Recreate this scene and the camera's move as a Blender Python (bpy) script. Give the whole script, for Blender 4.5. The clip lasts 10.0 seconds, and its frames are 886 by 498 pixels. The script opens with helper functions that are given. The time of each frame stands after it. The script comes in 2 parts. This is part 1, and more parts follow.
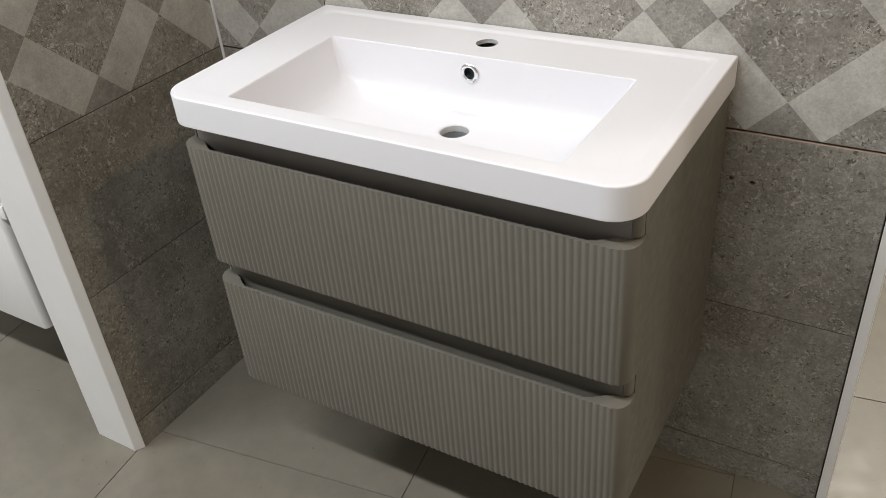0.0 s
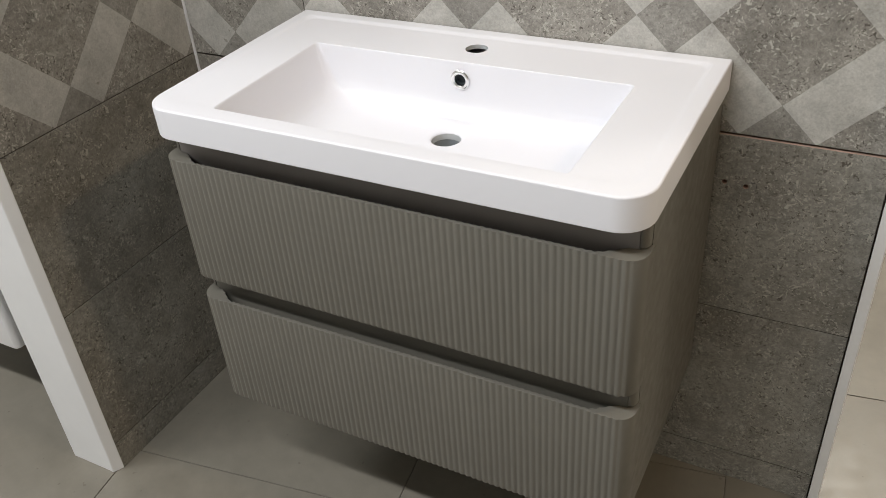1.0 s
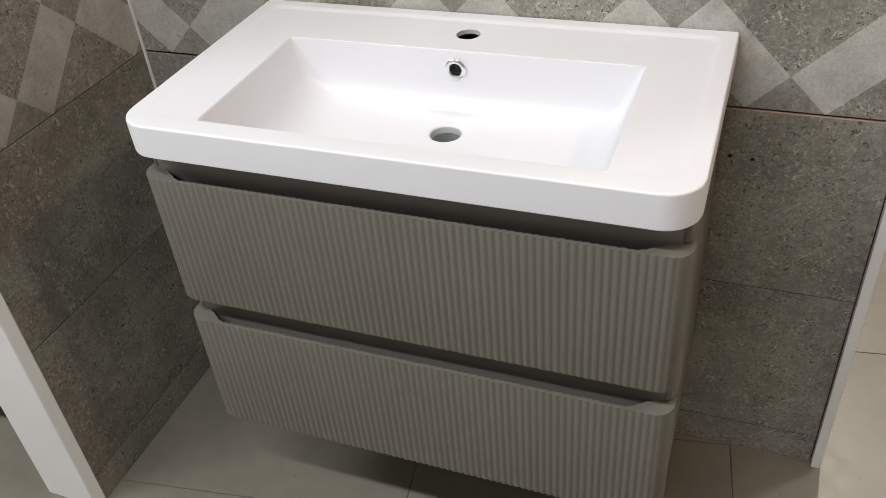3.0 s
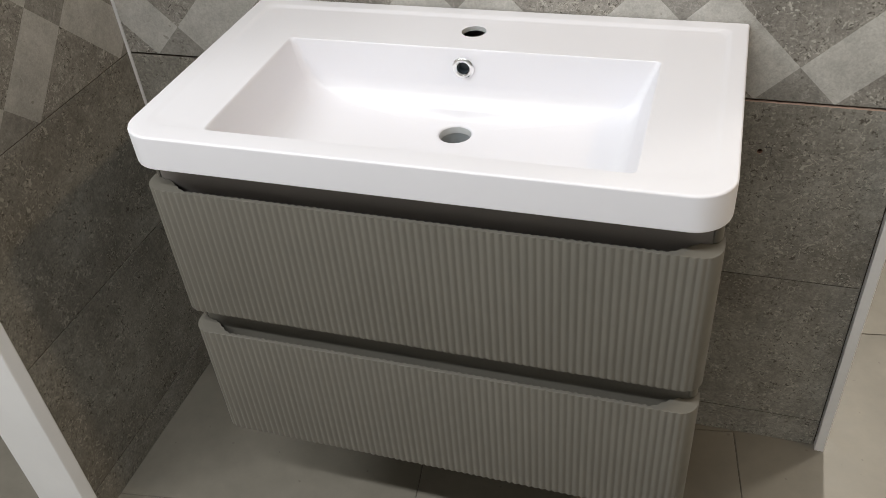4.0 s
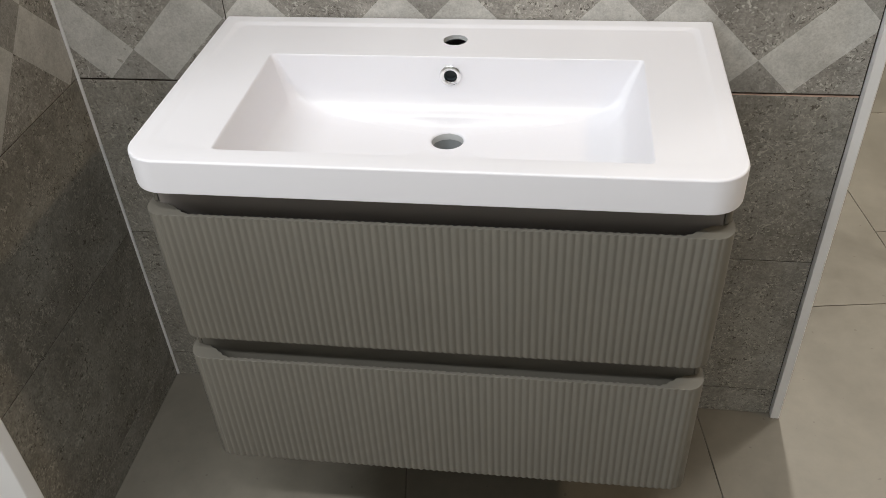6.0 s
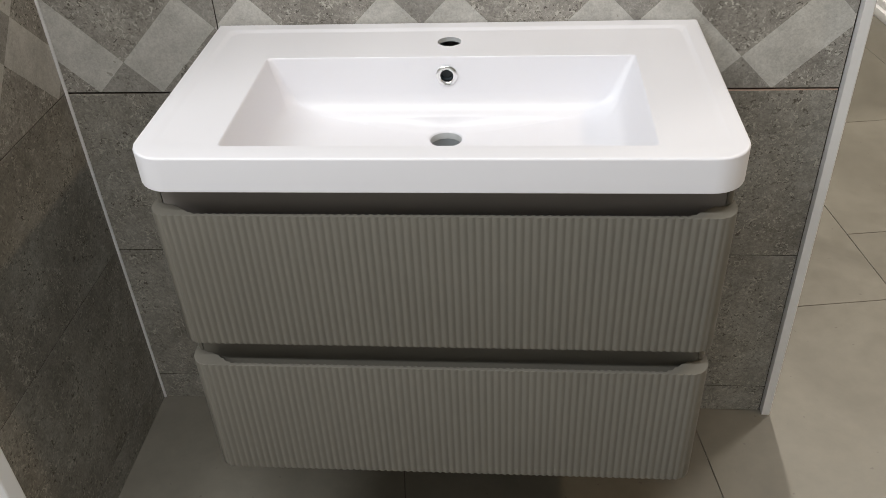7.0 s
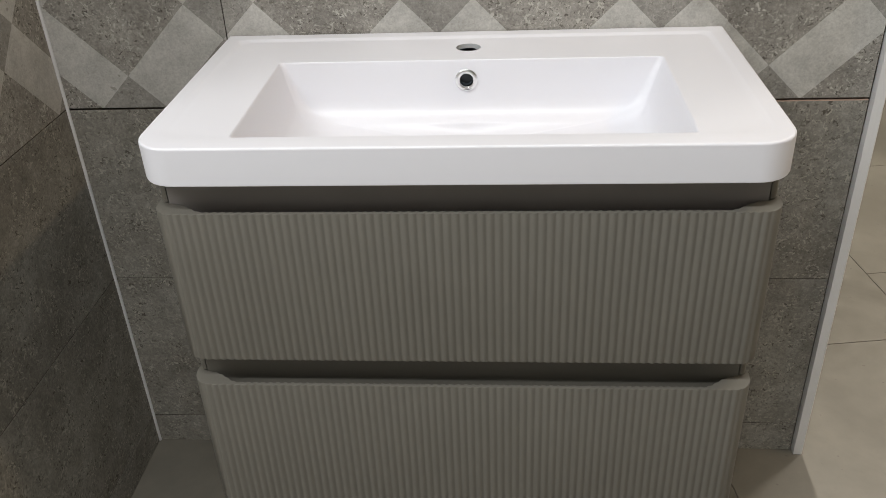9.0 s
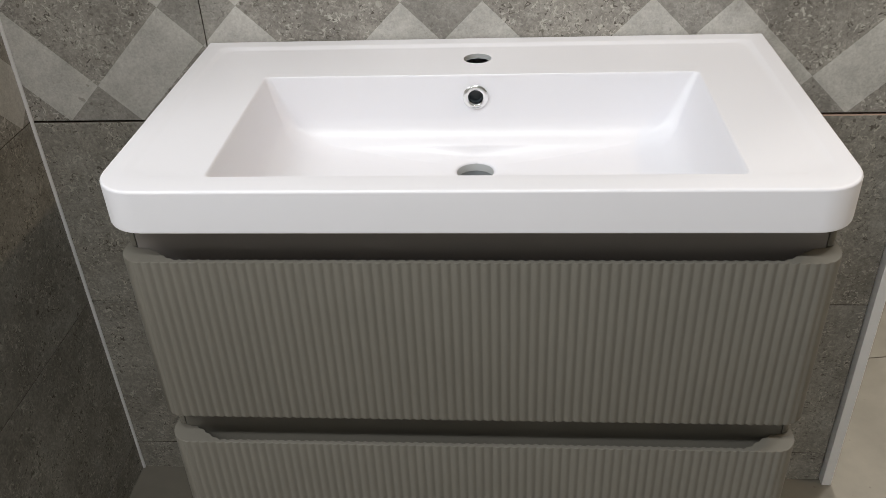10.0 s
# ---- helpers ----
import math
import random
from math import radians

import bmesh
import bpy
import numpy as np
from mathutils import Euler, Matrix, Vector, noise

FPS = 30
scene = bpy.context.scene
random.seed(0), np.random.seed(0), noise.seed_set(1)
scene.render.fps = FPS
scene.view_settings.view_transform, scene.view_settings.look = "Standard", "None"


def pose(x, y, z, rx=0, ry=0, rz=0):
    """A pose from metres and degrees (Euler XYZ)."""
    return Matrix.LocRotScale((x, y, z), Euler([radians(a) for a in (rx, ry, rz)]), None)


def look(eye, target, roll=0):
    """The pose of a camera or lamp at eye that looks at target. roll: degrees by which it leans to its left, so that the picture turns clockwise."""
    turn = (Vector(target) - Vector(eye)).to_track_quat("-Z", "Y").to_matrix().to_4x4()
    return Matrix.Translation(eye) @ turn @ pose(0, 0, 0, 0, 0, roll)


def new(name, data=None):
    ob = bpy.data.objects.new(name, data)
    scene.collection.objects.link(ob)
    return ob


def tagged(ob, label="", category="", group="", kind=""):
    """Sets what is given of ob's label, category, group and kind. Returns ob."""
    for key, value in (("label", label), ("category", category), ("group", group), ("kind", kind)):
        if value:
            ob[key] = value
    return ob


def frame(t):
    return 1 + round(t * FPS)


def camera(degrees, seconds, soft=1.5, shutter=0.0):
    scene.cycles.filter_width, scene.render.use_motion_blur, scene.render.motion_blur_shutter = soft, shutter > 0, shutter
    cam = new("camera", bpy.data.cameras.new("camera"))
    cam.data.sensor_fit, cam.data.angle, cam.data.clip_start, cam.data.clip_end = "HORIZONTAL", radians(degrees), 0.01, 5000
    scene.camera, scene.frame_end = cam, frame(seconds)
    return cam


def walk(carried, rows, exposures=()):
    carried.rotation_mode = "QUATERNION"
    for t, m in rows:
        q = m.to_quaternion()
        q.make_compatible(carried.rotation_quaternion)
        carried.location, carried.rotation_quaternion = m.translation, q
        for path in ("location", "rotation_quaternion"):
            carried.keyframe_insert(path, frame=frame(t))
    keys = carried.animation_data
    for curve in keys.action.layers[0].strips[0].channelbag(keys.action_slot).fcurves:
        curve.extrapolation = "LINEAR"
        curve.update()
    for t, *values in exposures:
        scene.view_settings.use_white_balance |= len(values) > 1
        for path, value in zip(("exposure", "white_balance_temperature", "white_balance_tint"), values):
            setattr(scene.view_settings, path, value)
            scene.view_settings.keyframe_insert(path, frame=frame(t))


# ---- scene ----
cam = camera(54.6, 10.0, soft=0.75)
PATH = [
    (0, (0.637, -1.222, 1.343), (-0.271, 0.166, 0.225), -5.2),
    (0.5, (0.6, -1.226, 1.345), (-0.253, 0.189, 0.218), -5.3),
    (1, (0.571, -1.218, 1.349), (-0.249, 0.213, 0.218), -4.6),
    (1.5, (0.538, -1.219, 1.352), (-0.261, 0.214, 0.209), -4.9),
    (2, (0.489, -1.216, 1.355), (-0.26, 0.224, 0.187), -5.1),
    (2.5, (0.449, -1.202, 1.36), (-0.231, 0.253, 0.168), -5.3),
    (4, (0.334, -1.178, 1.38), (-0.207, 0.283, 0.125), -5.5),
    (4.5, (0.288, -1.19, 1.389), (-0.181, 0.287, 0.125), -5.2),
    (5, (0.246, -1.205, 1.392), (-0.153, 0.291, 0.125), -4.5),
    (5.5, (0.203, -1.22, 1.395), (-0.123, 0.297, 0.132), -3.7),
    (7, (0.105, -1.291, 1.35), (-0.063, 0.319, 0.176), -3.0),
    (7.5, (0.092, -1.304, 1.31), (-0.066, 0.333, 0.172), -2.9),
    (8, (0.081, -1.3, 1.27), (-0.072, 0.371, 0.182), -2.7),
    (8.5, (0.072, -1.298, 1.247), (-0.08, 0.407, 0.213), -2.6),
    (9, (0.062, -1.286, 1.235), (-0.091, 0.423, 0.208), -2.7),
    (9.5, (0.046, -1.223, 1.238), (-0.104, 0.481, 0.202), -2.7),
    (10, (0.041, -1.131, 1.243), (-0.106, 0.541, 0.154), -2.7),
]
EXPOSURES = [(0, -0.87), (2.5, -0.92), (5, -0.98), (8, -1.04), (10, -1.06)]   # the clip darkens a little on the way
walk(cam, [(t, look(eye, target, roll)) for t, eye, target, roll in PATH], EXPOSURES)

# ---- light ----
world = bpy.data.worlds.new("world")
scene.world = world
world.use_nodes = True
world.node_tree.nodes["Background"].inputs[0].default_value = (0.9, 0.95, 1.0, 1)
world.node_tree.nodes["Background"].inputs[1].default_value = 0.02

CEILING = 3.0
NEUTRAL, WARM, AMBER, COOL = (0.97, 0.985, 1.0), (1.0, 0.94, 0.84), (1.0, 0.76, 0.50), (0.97, 0.99, 1.0)
LAMPS = [
    # x, y, watts, length, width, colour: linear ceiling lights along x, small square downlights, and added fills
    (-0.13, -1.67, 88, 1.18, 0.10, NEUTRAL),
    (2.13, -0.45, 40, 0.13, 0.13, AMBER),
    (-1.85, -1.67, 112, 1.40, 0.10, COOL),
    # unseen fill added to brighten the front faces and recesses
    (-1.40, -3.20, 15, 1.40, 0.10, COOL),
    (0.70, 2.30, 165, 0.13, 0.13, WARM),
    # two unseen fills added to brighten the floor and space behind the partitions
    (2.40, 1.60, 85, 0.60, 0.10, WARM),
    (-1.60, 2.30, 14, 1.40, 0.10, NEUTRAL),
]
for lx, ly, watts, long, wide, tone in LAMPS:
    lamp = bpy.data.lights.new("ceiling_light", "AREA")
    lamp.shape, lamp.size, lamp.size_y, lamp.energy, lamp.color = "RECTANGLE", long, wide, watts, tone
    new("ceiling_light", lamp).matrix_world = pose(lx, ly, CEILING - 0.03)


# ---- materials ----
def shader(name):
    m = bpy.data.materials.new(name)
    m.use_nodes = True
    return m, m.node_tree.nodes, m.node_tree.links, m.node_tree.nodes["Principled BSDF"]


def coords(nodes, links, shift=True):
    """World place, moved by a random step for each object."""
    geo = nodes.new("ShaderNodeNewGeometry")
    if not shift:
        return geo.outputs["Position"]
    info = nodes.new("ShaderNodeObjectInfo")
    mul = nodes.new("ShaderNodeMath")
    mul.operation = "MULTIPLY"
    mul.inputs[1].default_value = 17.0
    links.new(info.outputs["Random"], mul.inputs[0])
    add = nodes.new("ShaderNodeVectorMath")
    links.new(geo.outputs["Position"], add.inputs[0])
    links.new(mul.outputs[0], add.inputs[1])
    return add.outputs[0]


def noise_at(nodes, links, place, scale, detail=3.0, rough=0.55, distort=0.0):
    n = nodes.new("ShaderNodeTexNoise")
    n.inputs["Scale"].default_value, n.inputs["Detail"].default_value = scale, detail
    n.inputs["Roughness"].default_value, n.inputs["Distortion"].default_value = rough, distort
    links.new(place, n.inputs["Vector"])
    return n.outputs[0]


def ramp(nodes, links, value, stops):
    r = nodes.new("ShaderNodeValToRGB")
    els = r.color_ramp.elements
    for k, (at, c) in enumerate(stops):
        e = els[k] if k < 2 else els.new(at)
        e.position = at
        e.color = (*c, 1) if len(c) == 3 else c
    links.new(value, r.inputs[0])
    return r.outputs[0]


def mix(nodes, links, factor, a, b, how="MIX"):
    n = nodes.new("ShaderNodeMix")
    n.data_type, n.blend_type = "RGBA", how
    for socket, v in ((n.inputs[0], factor), (n.inputs[6], a), (n.inputs[7], b)):
        if hasattr(v, "links"):
            links.new(v, socket)
        else:
            socket.default_value = v if isinstance(v, float) else (*v, 1)
    return n.outputs[2]


def bump(nodes, links, bsdf, height, strength, distance=0.001):
    b = nodes.new("ShaderNodeBump")
    b.inputs["Strength"].default_value, b.inputs["Distance"].default_value = strength, distance
    links.new(height, b.inputs["Height"])
    links.new(b.outputs[0], bsdf.inputs["Normal"])


def grey(v):
    return (v, v, v)


def stone(name, low, high, chips, chip_tone, pit_tone, rough=0.72):
    """Stone-look porcelain: clouded ground, coarse grit, pale curled chips and dark pits."""
    m, n, l, b = shader(name)
    p = coords(n, l)
    cloud = noise_at(n, l, p, 6.0, 6.0, 0.62)
    ground = ramp(n, l, cloud, [(0.30, tuple(c * 0.86 for c in low)), (0.70, tuple(c * 1.12 for c in high))])
    fine = noise_at(n, l, p, 330.0, 3.0, 0.7)
    ground = mix(n, l, 0.18 + 0.22 * chips, ground, ramp(n, l, fine, [(0.3, grey(0.28)), (0.7, grey(0.76))]), "OVERLAY")
    grit = noise_at(n, l, p, 150.0, 3.0, 0.65, 0.5)
    ground = mix(n, l, 0.10 + 0.24 * chips, ground, ramp(n, l, grit, [(0.34, grey(0.25)), (0.66, grey(0.75))]), "OVERLAY")
    blot = noise_at(n, l, p, 34.0, 4.0, 0.65)
    ground = mix(n, l, 0.22 + 0.18 * chips, ground, ramp(n, l, blot, [(0.32, grey(0.32)), (0.68, grey(0.68))]), "OVERLAY")
    where = ramp(n, l, noise_at(n, l, p, 21.0, 2.0, 0.5), [(0.36, grey(0.25)), (0.56, grey(1.0))])
    chip = noise_at(n, l, p, 108.0, 3.5, 0.6, 1.6)
    chip_mask = mix(n, l, 1.0, ramp(n, l, chip, [(0.560, grey(0)), (0.600, grey(0.8 * chips)), (0.66, grey(chips))]), where, "MULTIPLY")
    ground = mix(n, l, chip_mask, ground, chip_tone)
    pit = noise_at(n, l, p, 140.0, 2.5, 0.55, 1.2)
    pit_mask = mix(n, l, 1.0, ramp(n, l, pit, [(0.60, grey(0)), (0.65, grey(0.9 * chips))]), where, "MULTIPLY")
    ground = mix(n, l, pit_mask, ground, pit_tone)
    speck = noise_at(n, l, p, 60.0, 2.0, 0.5)
    ground = mix(n, l, ramp(n, l, speck, [(0.735, grey(0)), (0.76, grey(0.55))]), ground, pit_tone)
    l.new(ground, b.inputs["Base Color"])
    b.inputs["Roughness"].default_value = rough
    b.inputs["Specular IOR Level"].default_value = 0.25
    bump(n, l, b, grit, 0.35 * chips + 0.05, 0.0015)
    return m


STONE_DARK = stone("stone_tile_dark", (0.194, 0.177, 0.146), (0.250, 0.238, 0.210), 0.85, (0.42, 0.39, 0.33), (0.060, 0.049, 0.036))
STONE_SQUARE = stone("stone_print_dark", (0.222, 0.206, 0.180), (0.298, 0.280, 0.249), 0.95, (0.50, 0.475, 0.42), (0.07, 0.06, 0.047))
STONE_NODE = stone("stone_print_grey", (0.225, 0.212, 0.188), (0.300, 0.286, 0.258), 0.55, (0.42, 0.40, 0.36), (0.11, 0.10, 0.085))
STONE_LIGHT = stone("stone_print_light", (0.400, 0.385, 0.350), (0.500, 0.485, 0.450), 0.22, (0.60, 0.58, 0.54), (0.20, 0.18, 0.15))


def plain(name, colour, rough, spots=0.06, scale=14.0, relief=0.05, metal=0.0, shift=True, sheen=0.15):
    """A painted or moulded surface with faint clouding and grain."""
    m, n, l, b = shader(name)
    p = coords(n, l, shift)
    cloud = noise_at(n, l, p, scale, 4.0)
    darker = tuple(c * (1 - spots) for c in colour)
    lighter = tuple(min(1.0, c * (1 + spots)) for c in colour)
    l.new(ramp(n, l, cloud, [(0.3, darker), (0.7, lighter)]), b.inputs["Base Color"])
    r = ramp(n, l, noise_at(n, l, p, scale * 5, 3.0), [(0.3, grey(max(0.02, rough * (1 - sheen)))), (0.7, grey(min(1.0, rough * (1 + sheen))))])
    l.new(r, b.inputs["Roughness"])
    b.inputs["Metallic"].default_value = metal
    if relief:
        bump(n, l, b, noise_at(n, l, p, 700.0, 2.0), relief, 0.0004)
    return m


def floor_stone():
    m, n, l, b = shader("floor_porcelain")
    p = coords(n, l)
    big = noise_at(n, l, p, 2.6, 5.0, 0.6, 0.6)
    tone = ramp(n, l, big, [(0.3, (0.150, 0.136, 0.109)), (0.7, (0.203, 0.186, 0.152))])
    small = noise_at(n, l, p, 28.0, 5.0, 0.65)
    tone = mix(n, l, 0.22, tone, ramp(n, l, small, [(0.3, grey(0.35)), (0.7, grey(0.65))]), "OVERLAY")
    dirt = noise_at(n, l, p, 75.0, 1.0, 0.4)
    tone = mix(n, l, ramp(n, l, dirt, [(0.77, grey(0)), (0.81, grey(0.5))]), tone, (0.09, 0.075, 0.06))
    l.new(tone, b.inputs["Base Color"])
    l.new(ramp(n, l, small, [(0.3, grey(0.36)), (0.7, grey(0.5))]), b.inputs["Roughness"])
    bump(n, l, b, small, 0.06, 0.0006)
    return m


FLOOR_TILE = floor_stone()
GROUT = plain("dark_grout", (0.085, 0.070, 0.055), 0.9, 0.25, 60.0)
FLOOR_GROUT = plain("beige_floor_grout", (0.105, 0.090, 0.072), 0.9, 0.3, 40.0)
BISCUIT = plain("pink_tile_body", (0.36, 0.25, 0.19), 0.85, 0.15, 60.0)
WHITE_CAST = plain("white_cast_basin", (0.800, 0.795, 0.828), 0.38, 0.004, 2.5, 0.0, sheen=0.03)
TAUPE = plain("taupe_matt_lacquer", (0.139, 0.130, 0.109), 0.42, 0.03, 9.0, 0.06)
# greyer taupe, its colour lightened to offset the deep shade in the upper recess
TAUPE_LIFTED = plain("taupe_lifted_lacquer", (0.235, 0.213, 0.198), 0.40, 0.03, 9.0, 0.06)
WHITE_TRIM = plain("white_plastic_trim", (0.74, 0.735, 0.73), 0.38, 0.02, 12.0, 0.05)
WHITE_GLOSS = plain("white_gloss_lacquer", (0.87, 0.87, 0.88), 0.2, 0.01, 8.0, 0.0)
CORNER_GREY = plain("pale_grey_trim", (0.66, 0.65, 0.66), 0.35, 0.05, 20.0, 0.05)
CHROME = plain("chrome", (0.86, 0.865, 0.87), 0.16, 0.02, 30.0, 0.0, 1.0)
HOLE_GREY = plain("grey_hole_wall", (0.52, 0.53, 0.53), 0.6, 0.06, 40.0)
DRAIN_GREY = plain("grey_drain_plastic", (0.26, 0.275, 0.28), 0.4, 0.06, 40.0)
# near-black that stands in for the shade under the basin
SHADE_BACK = plain("dark_shade_backing", (0.05, 0.05, 0.05), 0.85, 0.1, 30.0)
# dark colour that stands for the shade inside the overflow
HOLE_DARK = plain("dark_hole_shade", (0.045, 0.056, 0.064), 0.45, 0.1, 30.0, 0.0)
PLUG = plain("brown_plug", (0.17, 0.09, 0.06), 0.6, 0.2, 60.0)
PAINT = plain("pale_wall_paint", (0.60, 0.59, 0.57), 0.8, 0.03, 3.0, 0.1)
CEILING_WHITE = plain("ceiling_white", (0.6, 0.6, 0.6), 0.9, 0.02, 3.0, 0.1)
PANEL_DARK = plain("dark_grey_panel", (0.055, 0.055, 0.058), 0.3, 0.06, 8.0, 0.0)
PENCIL = plain("pencil_grey", (0.06, 0.055, 0.05), 0.7, 0.1, 60.0)


# ---- building helpers ----
def part(name, bm, material, parent=None, label="", smooth=0.0):
    """Links a bmesh, given in world places, as one mesh object with its origin at its base."""
    mesh = bpy.data.meshes.new(name)
    xs, ys, zs = zip(*[v.co for v in bm.verts])
    base = Vector(((min(xs) + max(xs)) / 2, (min(ys) + max(ys)) / 2, min(zs)))
    bmesh.ops.translate(bm, verts=bm.verts, vec=-base)
    if smooth:
        for f in bm.faces:
            f.smooth = True
    bm.to_mesh(mesh)
    bm.free()
    if smooth:
        mesh.set_sharp_from_angle(angle=radians(smooth))
    for m in material if isinstance(material, (list, tuple)) else [material]:
        mesh.materials.append(m)
    ob = new(name, mesh)
    put(ob, base, parent)
    if label:
        tagged(ob, label)
    return ob


def world_of(ob):
    at = Vector(ob.location)
    while ob.parent:
        ob = ob.parent
        at += Vector(ob.location)
    return at


def put(ob, place, parent=None):
    if parent:
        ob.parent = parent
        ob.location = Vector(place) - world_of(parent)
    else:
        ob.location = place


def thing(name, place, label, category, group="", kind=""):
    ob = new(name)
    ob.empty_display_size = 0.1
    ob.location = place
    return tagged(ob, label, category, group, kind)


def box(x0, x1, y0, y1, z0, z1, soft=0.0, segs=1, bm=None):
    own = bm or bmesh.new()
    made = bmesh.ops.create_cube(own, size=1.0, matrix=Matrix.Translation(((x0 + x1) / 2, (y0 + y1) / 2, (z0 + z1) / 2)) @ Matrix.Diagonal((x1 - x0, y1 - y0, z1 - z0, 1)))
    if soft:
        edges = list({e for v in made["verts"] for e in v.link_edges})
        bmesh.ops.bevel(own, geom=edges, offset=soft, segments=segs, profile=0.5, affect="EDGES")
    return own


def prism(plan, z0, z1, soft=0.0):
    """A plan outline drawn up from z0 to z1."""
    bm = bmesh.new()
    low = [bm.verts.new((x, y, z0)) for x, y in plan]
    top = [bm.verts.new((x, y, z1)) for x, y in plan]
    n = len(plan)
    bm.faces.new(low[::-1])
    bm.faces.new(top)
    for i in range(n):
        bm.faces.new((low[i], low[(i + 1) % n], top[(i + 1) % n], top[i]))
    bmesh.ops.recalc_face_normals(bm, faces=bm.faces)
    if soft:
        edges = [e for e in bm.edges if abs(e.verts[0].co.z - e.verts[1].co.z) < 1e-6]
        bmesh.ops.bevel(bm, geom=edges, offset=soft, segments=2, profile=0.5, affect="EDGES")
    return bm


def loft(loops, closed=False):
    """Rings of equal count joined one to the next."""
    bm = bmesh.new()
    rings = [[bm.verts.new(p) for p in ring] for ring in loops]
    pairs = list(zip(rings, rings[1:])) + ([(rings[-1], rings[0])] if closed else [])
    for a, b in pairs:
        n = len(a)
        for i in range(n):
            bm.faces.new((a[i], a[(i + 1) % n], b[(i + 1) % n], b[i]))
    bmesh.ops.recalc_face_normals(bm, faces=bm.faces)
    return bm


def lathe(profile, centre, axis="z", steps=40):
    """Radius and height pairs turned about an axis."""
    loops = []
    for r, h in profile:
        ring = []
        for k in range(steps):
            a = 2 * math.pi * k / steps
            u, v = r * math.cos(a), r * math.sin(a)
            d = (u, v, h) if axis == "z" else (u, -h, v)
            ring.append((centre[0] + d[0], centre[1] + d[1], centre[2] + d[2]))
        loops.append(ring)
    return loft(loops)


# ---- plan ----
FACE_X = -0.663            # tiled face of the side partition
WALL_END = 0.6140           # where the tiles of the back wall stop
PARTITION_END = -0.480
WALL_TOP = 2.06
ROWS_Z = [0.0, 0.0685, 0.4005, 0.7315, 1.0645, 1.3975, 1.7305, WALL_TOP]
JOINT_X = -0.374
TILE_DEEP = 0.009

wall_back = tagged(part("wall_back", box(-0.672, WALL_END + 0.004, TILE_DEEP + 0.0005, 0.110, 0.0, WALL_TOP), [GROUT]), "showroom back partition clad in grey stone-look tiles", "wall", kind="structure")
wall_side = tagged(part("wall_side", box(-0.784, FACE_X - TILE_DEEP - 0.0005, PARTITION_END, 0.110, 0.0, WALL_TOP), [GROUT]), "side partition clad in dark grey stone-look tiles", "wall", kind="structure")

# white profile that closes the free end of the back wall
edge_trim = tagged(part("trim", prism([(0.6158, -0.013), (0.6310, -0.013), (0.6328, -0.011), (0.6328, 0.118), (0.6186, 0.118), (0.6186, 0.006), (0.6158, 0.004)], 0.0, WALL_TOP, 0.0006), WHITE_TRIM), "white plastic edge profile at the end of the tiled wall", "trim", kind="structure")
# white cap over the free end of the side partition
cap = [(-0.788, -0.4955), (-0.7865, -0.497), (-0.6745, -0.497), (-0.6725, -0.4955), (-0.6630, -0.4795), (-0.6625, -0.4780), (-0.6625, -0.4775), (-0.6740, -0.4795), (-0.7880, -0.4795)]
end_cap = tagged(part("trim", prism(cap, 0.0, WALL_TOP, 0.0006), WHITE_TRIM), "white end cap board of the side partition", "trim", kind="structure")
# thin pale profile in the inner corner
corner = tagged(part("trim", prism([(FACE_X + 0.0003, -0.0004), (FACE_X + 0.0042, -0.0004), (FACE_X + 0.0038, -0.0024), (FACE_X + 0.0024, -0.0038), (FACE_X + 0.0003, -0.0042)], 0.0, WALL_TOP), CORNER_GREY), "thin pale grey corner profile between tiled walls", "trim", kind="structure")

# ---- the vanity cabinet ----
CX, HALF = 0.0055, 0.370
FRONT, SEAM = -0.415, -0.372
ROUND = 0.027
BODY = 0.367
PITCH, REED = 0.0101, 0.0017

vanity = thing("vanity_cabinet", (CX, -0.2, 0.268), "wall-hung taupe vanity cabinet with two fluted drawers", "cabinet")


def drawer_outline(front=FRONT, half=HALF, seam=SEAM, r=ROUND):
    """Plan of a drawer's show face from one seam to the other, reeded, with rounded ends."""
    side = seam - (front + r)
    flat = 2 * (half - r)
    arc_len = math.pi * r / 2
    total = 2 * side + 2 * arc_len + flat
    step = PITCH / 10
    count = int(total / 2 / step)
    pts = []
    for s in [0.0] + [total / 2 + k * step for k in range(-count, count + 1)] + [total]:
        fade = 1.0
        if s < side:
            x, y, nx, ny = -half, seam - s, -1.0, 0.0
            fade = 0.0
        elif s < side + arc_len:
            a = (s - side) / r
            x, y = -half + r - r * math.cos(a), front + r - r * math.sin(a)
            nx, ny = -math.cos(a), -math.sin(a)
            fade = max(0.0, min(1.0, (a - 0.95) / 0.4))
        elif s < side + arc_len + flat:
            x, y, nx, ny = -half + r + (s - side - arc_len), front, 0.0, -1.0
        elif s < side + 2 * arc_len + flat:
            a = (s - side - arc_len - flat) / r
            x, y = half - r + r * math.sin(a), front + r - r * math.cos(a)
            nx, ny = math.sin(a), -math.cos(a)
            fade = max(0.0, min(1.0, (math.pi / 2 - a - 0.95) / 0.4))
        else:
            x, y, nx, ny = half, front + r + (s - side - 2 * arc_len - flat), 1.0, 0.0
            fade = 0.0
        phase = (s - total / 2) / PITCH
        wave = abs(math.sin(math.pi * phase)) ** 1.4
        cut = REED * (1.0 - wave) * fade
        pts.append((CX + x - nx * cut, y - ny * cut))
    return pts


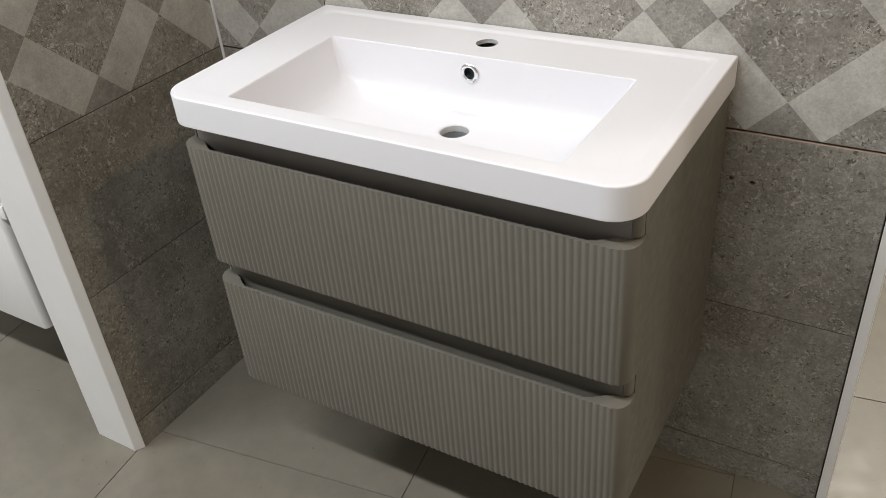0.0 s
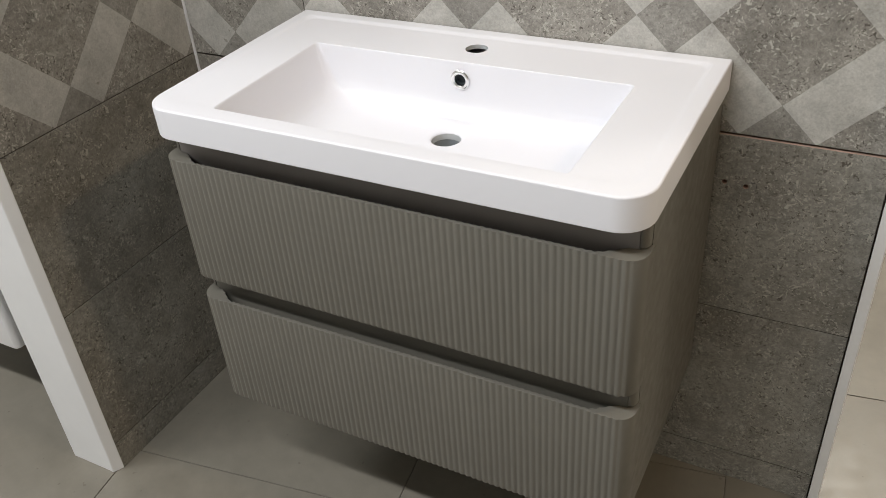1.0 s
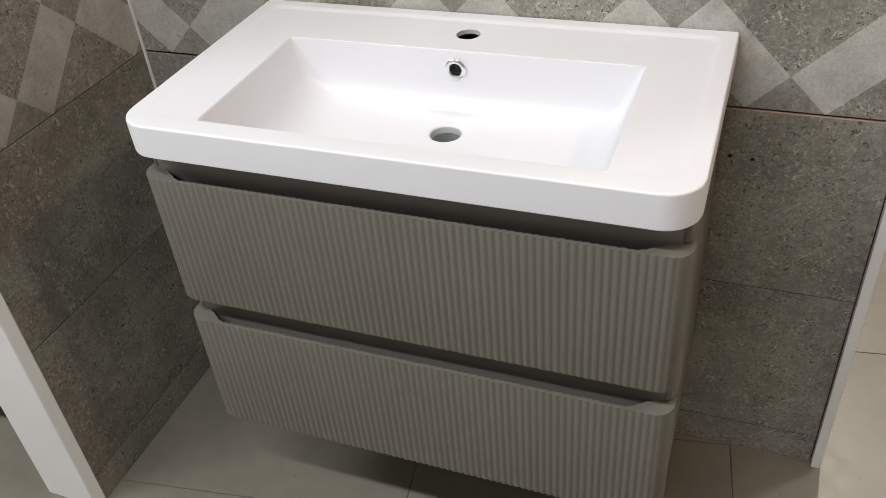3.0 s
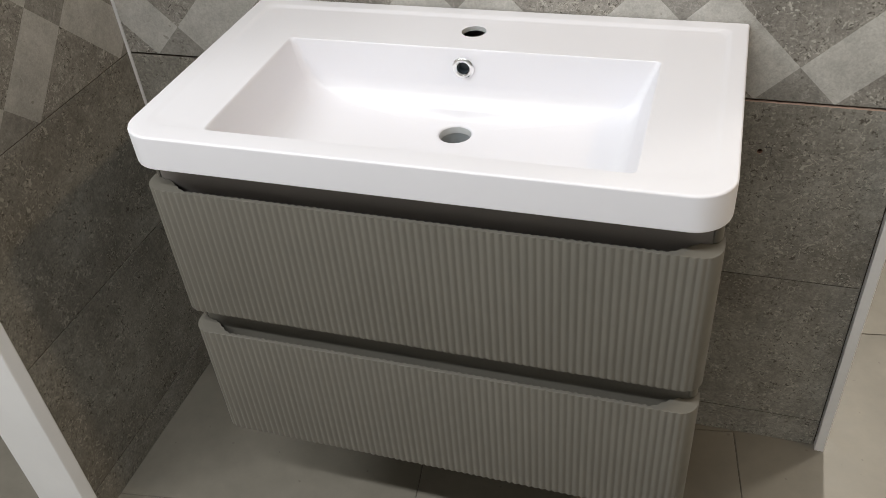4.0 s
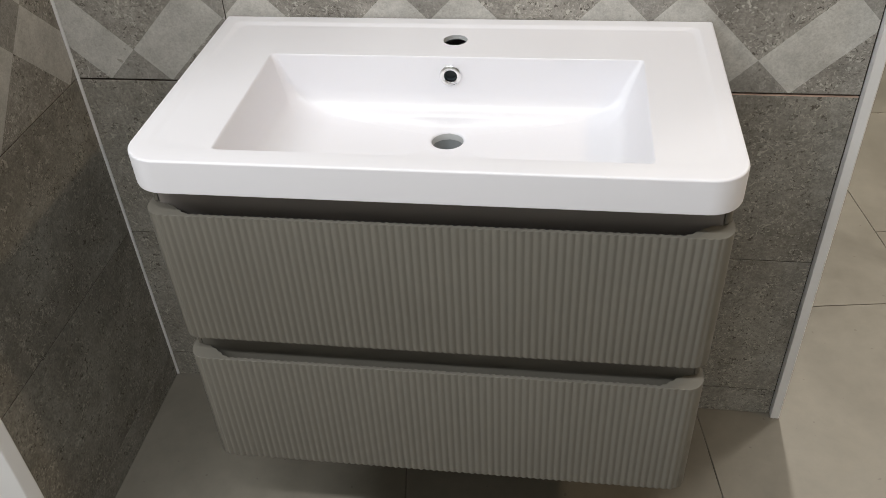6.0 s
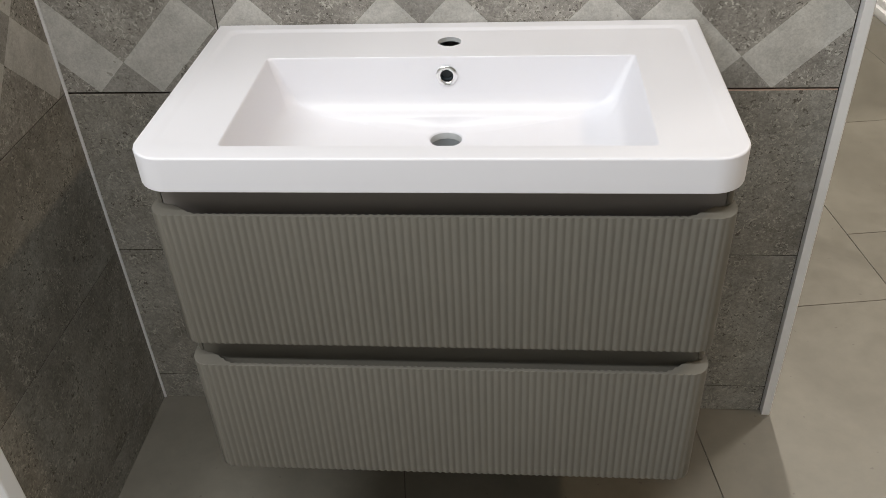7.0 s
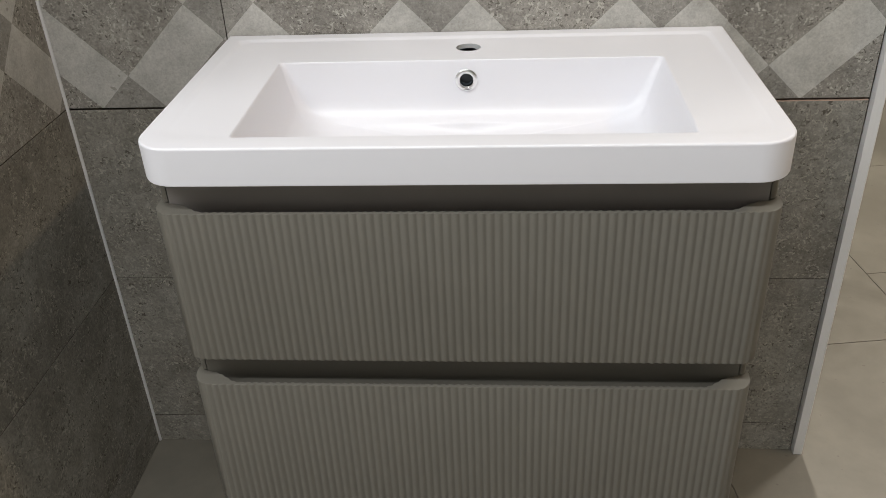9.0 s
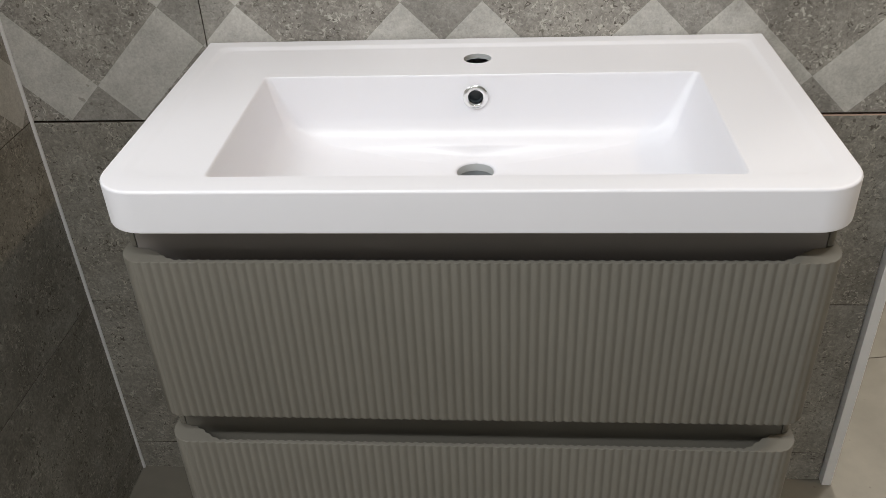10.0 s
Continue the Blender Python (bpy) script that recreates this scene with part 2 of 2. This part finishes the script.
def lip_depth(x, thick, lip=0.0050):
    """How deep the top of a drawer front is at x from its middle: thick at the ends, a thin lip between."""
    d = HALF - abs(x)
    t = max(0.0, min(1.0, (d - 0.022) / 0.042))
    return thick + (lip - thick) * (t * t * (3 - 2 * t))


def drawer(z0, z1):
    """A drawer front: reeded face, full slab below, scooped finger grip along the top."""
    outer = drawer_outline()
    n = len(outer)
    thick = 0.0265
    grip = 0.030
    bm = bmesh.new()

    def inner(x, y, deep):
        rel = x - CX
        edge = HALF - 0.010
        return (CX + max(-edge, min(edge, rel)), min(SEAM, max(y + deep, FRONT + deep)))

    full = [inner(x, y, thick) for x, y in outer]
    scoop = [inner(x, y, lip_depth(x - CX, thick)) if abs(x - CX) < HALF - 0.0105 else inner(x, y, thick) for x, y in outer]
    b = 0.0010
    half_way = [(x, y + b * 0.28) for x, y in outer]
    softer = [(x, y + b * 0.95) for x, y in outer]
    levels = [
        [(x, y, z0) for x, y in full],
        [(x, y, z0) for x, y in softer],
        [(x, y, z0 + b) for x, y in outer],
        [(x, y, z1 - b) for x, y in outer],
        [(x, y, z1 - b * 0.30) for x, y in half_way],
        [(x, y, z1) for x, y in softer],
        [(x, y, z1) for x, y in scoop],
        [(x, y, z1 - grip * 0.75) for x, y in scoop],
        [(x, y, z1 - grip) for x, y in full],
    ]
    rows = [[bm.verts.new(p) for p in lv] for lv in levels]
    for a, c in list(zip(rows, rows[1:])) + [(rows[-1], rows[0])]:
        for i in range(n - 1):
            bm.faces.new((a[i], a[i + 1], c[i + 1], c[i]))
    for k in (0, n - 1):
        bm.faces.new([r[k] for r in rows])
    bmesh.ops.recalc_face_normals(bm, faces=bm.faces)
    front = part("drawer", bm, TAUPE, vanity, "fluted taupe drawer front with a scooped finger grip", smooth=38)
    for poly in front.data.polygons:
        if abs(poly.normal.z) > 0.98:
            poly.use_smooth = False
    return front


BODY_Z0, BODY_Z1 = 0.272, 0.8000
RECESS_Y = -0.386


def side_panel(sign):
    """Side of the cabinet with a rounded front edge."""
    a, b = BODY - 0.0104, BODY
    r, front = 0.014, RECESS_Y - 0.0004
    plan = [(b, -0.003), (a, -0.003), (a, front)]
    plan += [(a + 0.0005, front)]
    for k in range(9):
        ang = k / 8 * math.pi / 2
        plan.append((b - 0.009 + 0.009 * math.sin(ang), front + r * (1 - math.cos(ang))))
    plan = [(CX + sign * x, y) for x, y in plan]
    return plan


for sign in (-1, 1):
    # behind the drawers the side stops at their seam
    whole = [(CX + sign * x, y) for x, y in [(BODY, -0.003), (BODY - 0.016, -0.003), (BODY - 0.016, SEAM + 0.0028), (BODY, SEAM + 0.0028)]]
    part("side_panel", prism(whole, BODY_Z0, BODY_Z1), TAUPE, vanity, smooth=30)
    for z0, z1 in ((0.7615, BODY_Z1), (0.5025, 0.5395)):
        nose = side_panel(sign)
        nose = [(x, min(y, SEAM)) for x, y in nose]
        part("corner_post", prism(nose, z0, z1), TAUPE, vanity, smooth=30)
part("bottom_panel", box(CX - BODY + 0.0165, CX + BODY - 0.0165, SEAM + 0.004, -0.004, BODY_Z0 + 0.001, BODY_Z0 + 0.017), TAUPE, vanity)
part("back_panel", box(CX - BODY + 0.0165, CX + BODY - 0.0165, -0.012, -0.003, BODY_Z0 + 0.018, 0.72), TAUPE_LIFTED, vanity)
for z0, z1 in ((0.715, BODY_Z1), (0.463, 0.5405)):
    # only the upper panel takes the lightened taupe
    part("recess_panel", box(CX - BODY + 0.0108, CX + BODY - 0.0108, RECESS_Y, RECESS_Y + 0.014, z0, z1, 0.001), TAUPE_LIFTED if z0 > 0.6 else TAUPE, vanity, "taupe handle recess panel", smooth=30)
drawer(0.5412, 0.7592)
drawer(0.2765, 0.4995)

# ---- the basin ----
BX, BW, BF, BB, BT = 0.0050, 0.3735, -0.4255, -0.0020, 0.8490


def ring(x0, x1, y0, y1, z, rf=0.004, rb=0.004, turns=8, steps=8):
    """A rounded rectangle: rf rounds its front corners, rb its back ones."""
    out = []
    corners = [(x0 + rf, y0 + rf, rf, math.pi), (x1 - rf, y0 + rf, rf, 1.5 * math.pi), (x1 - rb, y1 - rb, rb, 0.0), (x0 + rb, y1 - rb, rb, 0.5 * math.pi)]
    for k, (cx, cy, r, a0) in enumerate(corners):
        pts = [(cx + r * math.cos(a0 + t / turns * math.pi / 2), cy + r * math.sin(a0 + t / turns * math.pi / 2)) for t in range(turns + 1)]
        out += pts
        nx, ny, nr, na = corners[(k + 1) % 4]
        end = (nx + nr * math.cos(na), ny + nr * math.sin(na))
        out += [(pts[-1][0] + (end[0] - pts[-1][0]) * t / steps, pts[-1][1] + (end[1] - pts[-1][1]) * t / steps) for t in range(1, steps)]
    return [(x, y, z) for x, y in out]


def inset(d, z, rf, rb=0.004, sunk=0.0):
    """The outline drawn in by d. sunk: how far it lies under the rim, least towards the front."""
    flat = ring(BX - BW + d, BX + BW - d, BF + d, BB - d, z, max(0.003, rf - d), max(0.002, rb - d))
    return [(x, y, z - sunk * max(0.0, min(1.0, (y + 0.405) / 0.03)) * (0.35 + 0.65 * max(0.0, min(1.0, (y + 0.16) / 0.10)))) for x, y, z in flat]


def on_circle(like, cx, cy, r, z):
    """A circle with as many points as a ring, each on the ray to the ring's point."""
    n = len(like)
    out = []
    for k in range(n):
        a = math.atan2(like[k][1] - cy, (like[k][0] - cx) * 0.55)
        out.append((cx + r * math.cos(a), cy + r * math.sin(a), z))
    return out


DRAIN = (0.003, -0.190)
rim = ring(BX - 0.267, BX + 0.269, -0.397, -0.1285, 0.8470, 0.013, 0.006)
belly = ring(BX - 0.250, BX + 0.250, -0.366, -0.118, 0.752, 0.02, 0.02)
circle = lambda r, z: on_circle(rim, DRAIN[0], DRAIN[1], r, z)
low = ring(BX - 0.2080, BX + 0.2095, -0.3260, -0.1530, 0.7635, 0.030, 0.024)
basin_loops = [
    circle(0.0226, 0.7340), circle(0.031, 0.7335), circle(0.033, 0.7345),
    belly,
    ring(BX - 0.270, BX + 0.270, -0.370, -0.117, 0.803, 0.01, 0.01),
    ring(BX - 0.280, BX + 0.280, -0.408, -0.116, 0.838, 0.01, 0.01),
    inset(0.014, 0.8405, 0.045), inset(0.013, 0.8016, 0.045), inset(0.0022, 0.8006, 0.045),
    inset(0.0006, 0.8013, 0.045), inset(0.0, 0.8030, 0.045),
    inset(0.0, BT - 0.0032, 0.045), inset(0.0006, BT - 0.0015, 0.045), inset(0.0016, BT - 0.0005, 0.045), inset(0.0032, BT, 0.045),
    inset(0.020, BT, 0.050, 0.032), inset(0.023, BT, 0.055, 0.036, 0.0006), inset(0.027, BT, 0.060, 0.045, 0.0026), inset(0.031, BT, 0.064, 0.050, 0.0032),
    rim,
    ring(BX - 0.2656, BX + 0.2676, -0.3956, -0.1291, 0.8467, 0.013, 0.006),
    ring(BX - 0.2645, BX + 0.2665, -0.3943, -0.1297, 0.8456, 0.013, 0.006),
    ring(BX - 0.2634, BX + 0.2656, -0.3928, -0.1301, 0.8432, 0.014, 0.007),
    ring(BX - 0.2490, BX + 0.2490, -0.3600, -0.1330, 0.7930, 0.020, 0.014),
    ring(BX - 0.2450, BX + 0.2450, -0.3550, -0.1350, 0.7815, 0.023, 0.018),
    ring(BX - 0.2370, BX + 0.2370, -0.3480, -0.1400, 0.7725, 0.027, 0.023),
    ring(BX - 0.2250, BX + 0.2260, -0.3390, -0.1480, 0.7668, 0.028, 0.026),
    low,
    *[[(p[0] + (q[0] - p[0]) * t, p[1] + (q[1] - p[1]) * t, q[2] + (p[2] - q[2]) * (1 - t) ** 1.5) for p, q in zip(low, circle(0.0305, 0.7478))] for t in (0.1, 0.2, 0.32, 0.45, 0.6, 0.75, 0.88, 1.0)],
    circle(0.0252, 0.7466), circle(0.0236, 0.7452), circle(0.0228, 0.7436),
]
shell = loft(basin_loops, closed=True)
shell.faces.ensure_lookup_table()
# underside coloured near-black so the tap hole looks into shade
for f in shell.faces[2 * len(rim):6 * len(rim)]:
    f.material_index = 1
# the wall of the drain hole takes an even grey
for f in shell.faces[(len(basin_loops) - 1) * len(rim):]:
    f.material_index = 2
basin = part("washbasin", shell, [WHITE_CAST, SHADE_BACK, HOLE_GREY], smooth=40)
tagged(basin, "white rectangular washbasin without tap on the vanity", "washbasin")

cutters = [
    part("cutter", lathe([(0.0002, -0.05), (0.0178, -0.05), (0.0178, 0.05), (0.0002, 0.05)], (BX - 0.001, -0.073, 0.847)), HOLE_GREY),
    part("cutter", lathe([(0.0002, -0.02), (0.0125, -0.02), (0.0125, 0.03), (0.0002, 0.03)], (BX - 0.002, -0.128, 0.8185), "y"), WHITE_CAST),
]
for cut in cutters:
    caps = bmesh.new()
    caps.from_mesh(cut.data)
    bmesh.ops.holes_fill(caps, edges=caps.edges)
    bmesh.ops.recalc_face_normals(caps, faces=caps.faces)
    caps.to_mesh(cut.data)
    caps.free()
    mod = basin.modifiers.new("hole", "BOOLEAN")
    mod.operation, mod.object, mod.solver, mod.material_mode = "DIFFERENCE", cut, "EXACT", "TRANSFER"
bpy.context.view_layer.update()
holed = bpy.data.meshes.new_from_object(basin.evaluated_get(bpy.context.evaluated_depsgraph_get()))
basin.modifiers.clear()
basin.data = holed
holed.set_sharp_from_angle(angle=radians(40))
basin.modifiers.new("even_normals", "WEIGHTED_NORMAL").keep_sharp = True
for cut in cutters:
    bpy.data.objects.remove(cut)

part("overflow_ring", lathe([(0.0122, 0.000), (0.0156, 0.0005), (0.0159, 0.0018), (0.0148, 0.0030), (0.0120, 0.0034), (0.0100, 0.0030), (0.0089, 0.0012), (0.0086, -0.012)], (BX - 0.002, -0.1318, 0.8185), "y", 48), CHROME, basin, "chrome overflow ring", smooth=50)
# cup added behind the ring, coloured dark in place of the hole's shade
part("overflow_insert", lathe([(0.0085, 0.0), (0.0085, -0.006), (0.0082, -0.0075), (0.0002, -0.008)], (BX - 0.002, -0.1295, 0.8185), "y"), HOLE_DARK, basin, "dark overflow hole", smooth=40)
part("drain_tube", lathe([(0.0228, 0.0), (0.0226, -0.028), (0.019, -0.031), (0.0002, -0.0315)], (DRAIN[0], DRAIN[1], 0.7335)), DRAIN_GREY, basin, "dark drain opening", smooth=40)

# ---- rooms round about ----
GRID_TURN, PANEL_TURN = 8.0, 6.2
U0, TILE = -0.135, 0.598
COURSES = {-1: 0.267, 0: 0.530, 1: 0.229, 2: 0.500}     # where the cross joints of each column lie
cu, su = math.cos(radians(GRID_TURN)), math.sin(radians(GRID_TURN))
X0, X1, Y0, Y1 = -3.4, 4.4, -4.2, 4.0
floor = tagged(part("floor", box(X0 - 0.8, X1 + 0.8, Y0 - 0.8, Y1 + 0.8, -0.06, -0.0022), FLOOR_GROUT), "showroom floor of pale grey-beige porcelain tiles", "floor", kind="structure")
tagged(part("ceiling", box(X0, X1, Y0, Y1, CEILING, CEILING + 0.1), CEILING_WHITE), "plain white showroom ceiling", "ceiling", kind="structure")
for name, dims in (("wall_west", (X0 - 0.1, X0, Y0, Y1)), ("wall_east", (X1, X1 + 0.1, Y0, Y1)), ("wall_south", (X0 - 0.1, X1 + 0.1, Y0 - 0.1, Y0)), ("wall_north", (X0 - 0.1, X1 + 0.1, Y1, Y1 + 0.1))):
    tagged(part(name, box(*dims, 0.0, CEILING), PAINT), "plain pale painted showroom wall", "wall", kind="structure")

# display panel that stands beyond the open side
cp, sp = math.cos(radians(PANEL_TURN)), math.sin(radians(PANEL_TURN))
panel = thing("display_panel", (cp * 1.79 - sp * 2.4, sp * 1.79 + cp * 2.4, 0.0), "dark grey display panel on a white stepped base", "panel")


def turned(u0, u1, v0, v1, z0, z1, soft=0.0):
    bm = box(u0, u1, v0, v1, z0, z1, soft, 2)
    bmesh.ops.rotate(bm, verts=bm.verts, cent=(0, 0, 0), matrix=Matrix.Rotation(radians(PANEL_TURN), 3, "Z"))
    return bm


part("board", turned(1.800, 1.830, 1.25, 3.60, 0.062, 2.05, 0.002), PANEL_DARK, panel)
part("base", turned(1.770, 1.834, 1.24, 3.61, 0.0, 0.036, 0.003), WHITE_TRIM, panel, "white base rail", smooth=30)
part("rail", turned(1.786, 1.832, 1.245, 3.605, 0.0365, 0.064, 0.003), WHITE_TRIM, panel, "white upper rail", smooth=30)

# white vanity in the next bay
other = thing("white_cabinet", (-1.27, -0.24, 0.258), "white gloss wall-hung cabinet in the next bay", "cabinet")
body = []
for k in range(9):
    a = k / 8 * math.pi / 2
    body.append((-0.868 + 0.013 * math.sin(a), -0.479 + 0.013 - 0.013 * math.cos(a)))
part("body", prism([(-1.66, -0.002), (-1.66, -0.479)] + body + [(-0.855, -0.002)], 0.258, 0.80, 0.004), WHITE_GLOSS, other, smooth=35)
grip = [(-0.8545, -0.4760), (-0.8385, -0.4760), (-0.8365, -0.4745), (-0.8365, -0.4640), (-0.8385, -0.4625), (-0.8545, -0.4625), (-0.8545, -0.4655), (-0.8410, -0.4655), (-0.8400, -0.4665), (-0.8400, -0.4720), (-0.8410, -0.4730), (-0.8545, -0.4730)]
part("handle", prism(grip, 0.535, 0.565, 0.001), WHITE_GLOSS, other, "white bracket handle", smooth=30)
tagged(part("wall_next_bay", box(-2.2, -0.789, 0.0, 0.1, 0.0, WALL_TOP), PAINT), "plain back wall of the next bay", "wall", kind="structure")

# ---- tiles of the walls and the floor ----
def clip(poly, s0, s1, z0, z1):
    """A polygon cut to a rectangle."""
    for axis, bound, keep in ((0, s0, 1), (0, s1, -1), (1, z0, 1), (1, z1, -1)):
        out = []
        for i in range(len(poly)):
            p, q = poly[i], poly[(i + 1) % len(poly)]
            dp, dq = keep * (p[axis] - bound), keep * (q[axis] - bound)
            if dp >= 0:
                out.append(p)
            if dp * dq < 0:
                t = dp / (dp - dq)
                out.append((p[0] + (q[0] - p[0]) * t, p[1] + (q[1] - p[1]) * t))
        poly = out
        if len(poly) < 3:
            return []
    return poly


PERIOD, BAND = 0.3335, 0.0775


def lattice(s_node, z_node, s0, s1, z0, z1):
    """Diagonal bands: small squares at the crossings, pale bars between them, large dark squares. Yields outline and slot."""
    h, half = BAND / math.sqrt(2), PERIOD / 2
    span = int((s1 - s0) / half) + 8
    i0 = int((s0 - s_node) / half) - 3
    j0 = int((z0 - z_node) / half) - 3
    for i in range(i0, i0 + span):
        for j in range(j0, j0 + 12):
            s, z = s_node + i * half, z_node + j * half
            if (i + j) % 2 == 0:
                yield [(s + h, z), (s, z + h), (s - h, z), (s, z - h)], 1
                for e in (1, -1):
                    # the bar that climbs from this crossing to the next
                    yield [(s + e * h, z), (s, z + h), (s + e * (half - h), z + half), (s + e * half, z + half - h)], 2
            else:
                g = half - h
                yield [(s + g, z), (s, z + g), (s - g, z), (s, z - g)], 0


def tile_mesh(place, s0, s1, z0, z1, out, pattern=None, edge=0.0007, bare=False):
    """One tile with eased edges. place maps along, up, depth to the world; out is its outward way."""
    bm = bmesh.new()

    def face(points, slot=0):
        f = bm.faces.new([bm.verts.new(place(*p)) for p in points])
        f.normal_update()
        f.material_index = slot
        return f

    up = 1.7 if bare else 1.0
    rect = lambda d, k: [(s0 + k, z0 + k, d), (s1 - k, z0 + k, d), (s1 - k, z1 - k * up, d), (s0 + k, z1 - k * up, d)]
    body = 3 if pattern else 1
    front, brim, back = rect(0.0, edge), rect(edge, 0.0), rect(TILE_DEEP, 0.0)
    if pattern:
        for poly, slot in lattice(*pattern, s0, s1, z0, z1):
            poly = clip(poly, s0 + edge, s1 - edge, z0 + edge, z1 - edge)
            if len(poly) > 2:
                face([(s, z, 0.0) for s, z in poly], slot)
    else:
        face(front)
    for a, b in ((front, brim), (brim, back)):
        for k in range(4):
            face([a[k], a[(k + 1) % 4], b[(k + 1) % 4], b[k]], body if b is back or (bare and k == 2) else 0)
    face(back, body)
    if not pattern:
        bmesh.ops.remove_doubles(bm, verts=bm.verts, dist=1e-6)
        bmesh.ops.recalc_face_normals(bm, faces=bm.faces)
    else:
        for f in bm.faces:
            if f.normal.dot(Vector(out)) < -0.5 and f.calc_center_median().dot(Vector(out)) > Vector(place(s0, z0, TILE_DEEP * 0.5)).dot(Vector(out)):
                f.normal_flip()
    return bm


tiles = {}


def clad(wall, place, out, columns, node, gaps):
    for row in range(len(ROWS_Z) - 1):
        z0, z1 = ROWS_Z[row], ROWS_Z[row + 1]
        printed = row in (3, 4)
        for s0, s1 in columns:
            gap = gaps
            low = z0 + (0.0004 if row == 0 else gap)
            top = z1 - (0.0026 if row == 2 and wall is wall_back else gap)
            bare = row == 2 and wall is wall_back and s0 >= JOINT_X
            bm = tile_mesh(place, s0 + gap, s1 - gap, low, top, out, bare=bare, pattern=(node, 0.7315 + (0.333 if row == 4 else 0.0)) if printed else None)
            tiles[(wall.name, row, s0)] = part("tile", bm, [STONE_SQUARE, STONE_NODE, STONE_LIGHT, GROUT] if printed else [STONE_DARK, BISCUIT if bare else GROUT], wall, "stone tile printed with a pale diagonal lattice" if printed else "")


clad(wall_back, lambda s, z, d: (s, d, z), (0, -1, 0), [(FACE_X + 0.002, JOINT_X), (JOINT_X, WALL_END)], 0.4545, 0.0007)
clad(wall_side, lambda s, z, d: (FACE_X - d, s, z), (1, 0, 0), [(PARTITION_END + 0.0005, -0.002)], -0.305, 0.0007)

# two drilled holes with plugs in them, and a pencil mark beside them
HOLES = ((0.389, 0.647), (0.4215, 0.6445))
drilled = tiles[(wall_back.name, 2, JOINT_X)]
bores = []
for px, pz in HOLES:
    bores.append(part("bore", lathe([(0.0002, -0.02), (0.0042, -0.02), (0.0042, 0.0002), (0.0052, 0.004), (0.0002, 0.004)], (px, 0.0, pz), "y", 20), BISCUIT))
for bore in bores:
    caps = bmesh.new()
    caps.from_mesh(bore.data)
    bmesh.ops.holes_fill(caps, edges=caps.edges)
    bmesh.ops.recalc_face_normals(caps, faces=caps.faces)
    for f in caps.faces:
        f.material_index = 0
    caps.to_mesh(bore.data)
    caps.free()
    mod = drilled.modifiers.new("bore", "BOOLEAN")
    mod.operation, mod.object, mod.solver, mod.material_mode = "DIFFERENCE", bore, "EXACT", "TRANSFER"
bpy.context.view_layer.update()
bored = bpy.data.meshes.new_from_object(drilled.evaluated_get(bpy.context.evaluated_depsgraph_get()))
drilled.modifiers.clear()
drilled.data = bored
for bore in bores:
    bpy.data.objects.remove(bore)
for px, pz in HOLES:
    tagged(part("wall_plug", lathe([(0.0041, -0.0078), (0.0041, -0.0020), (0.0033, -0.0016), (0.0030, -0.0024), (0.0029, -0.0070), (0.0002, -0.0072)], (px, 0.0, pz), "y", 20), PLUG, smooth=40), "brown wall plug in a drilled tile hole", "wall plug", "wall plugs")
mark = box(0.4275, 0.4375, -0.0005, -0.0001, 0.6522, 0.6530)
box(0.4368, 0.4376, -0.0005, -0.0001, 0.6390, 0.6521, bm=mark)
box(0.4292, 0.4299, -0.0005, -0.0001, 0.6531, 0.6570, bm=mark)
part("pencil_mark", mark, PENCIL, wall_back, "pencil mark")

# floor tiles laid in half bond on a grid turned a little to the walls
slab = box(-TILE / 2 + 0.0009, TILE / 2 - 0.0009, -TILE / 2 + 0.0009, TILE / 2 - 0.0009, -0.0095, 0.0, 0.0006)
floor_mesh = bpy.data.meshes.new("tile")
slab.to_mesh(floor_mesh)
slab.free()
floor_mesh.materials.append(FLOOR_TILE)
for i in range(-9, 10):
    for j in range(-10, 10):
        u = U0 + (i + 0.5) * TILE
        v = COURSES.get(i, 0.229 if i % 2 else 0.530) + (j + 0.5) * TILE
        x, y = cu * u - su * v, su * u + cu * v
        if X0 - 0.3 < x < X1 + 0.3 and Y0 - 0.3 < y < Y1 + 0.3:
            ob = new("tile", floor_mesh)
            put(ob, (x, y, 0.0), floor)
            ob.rotation_euler = (0, 0, radians(GRID_TURN))
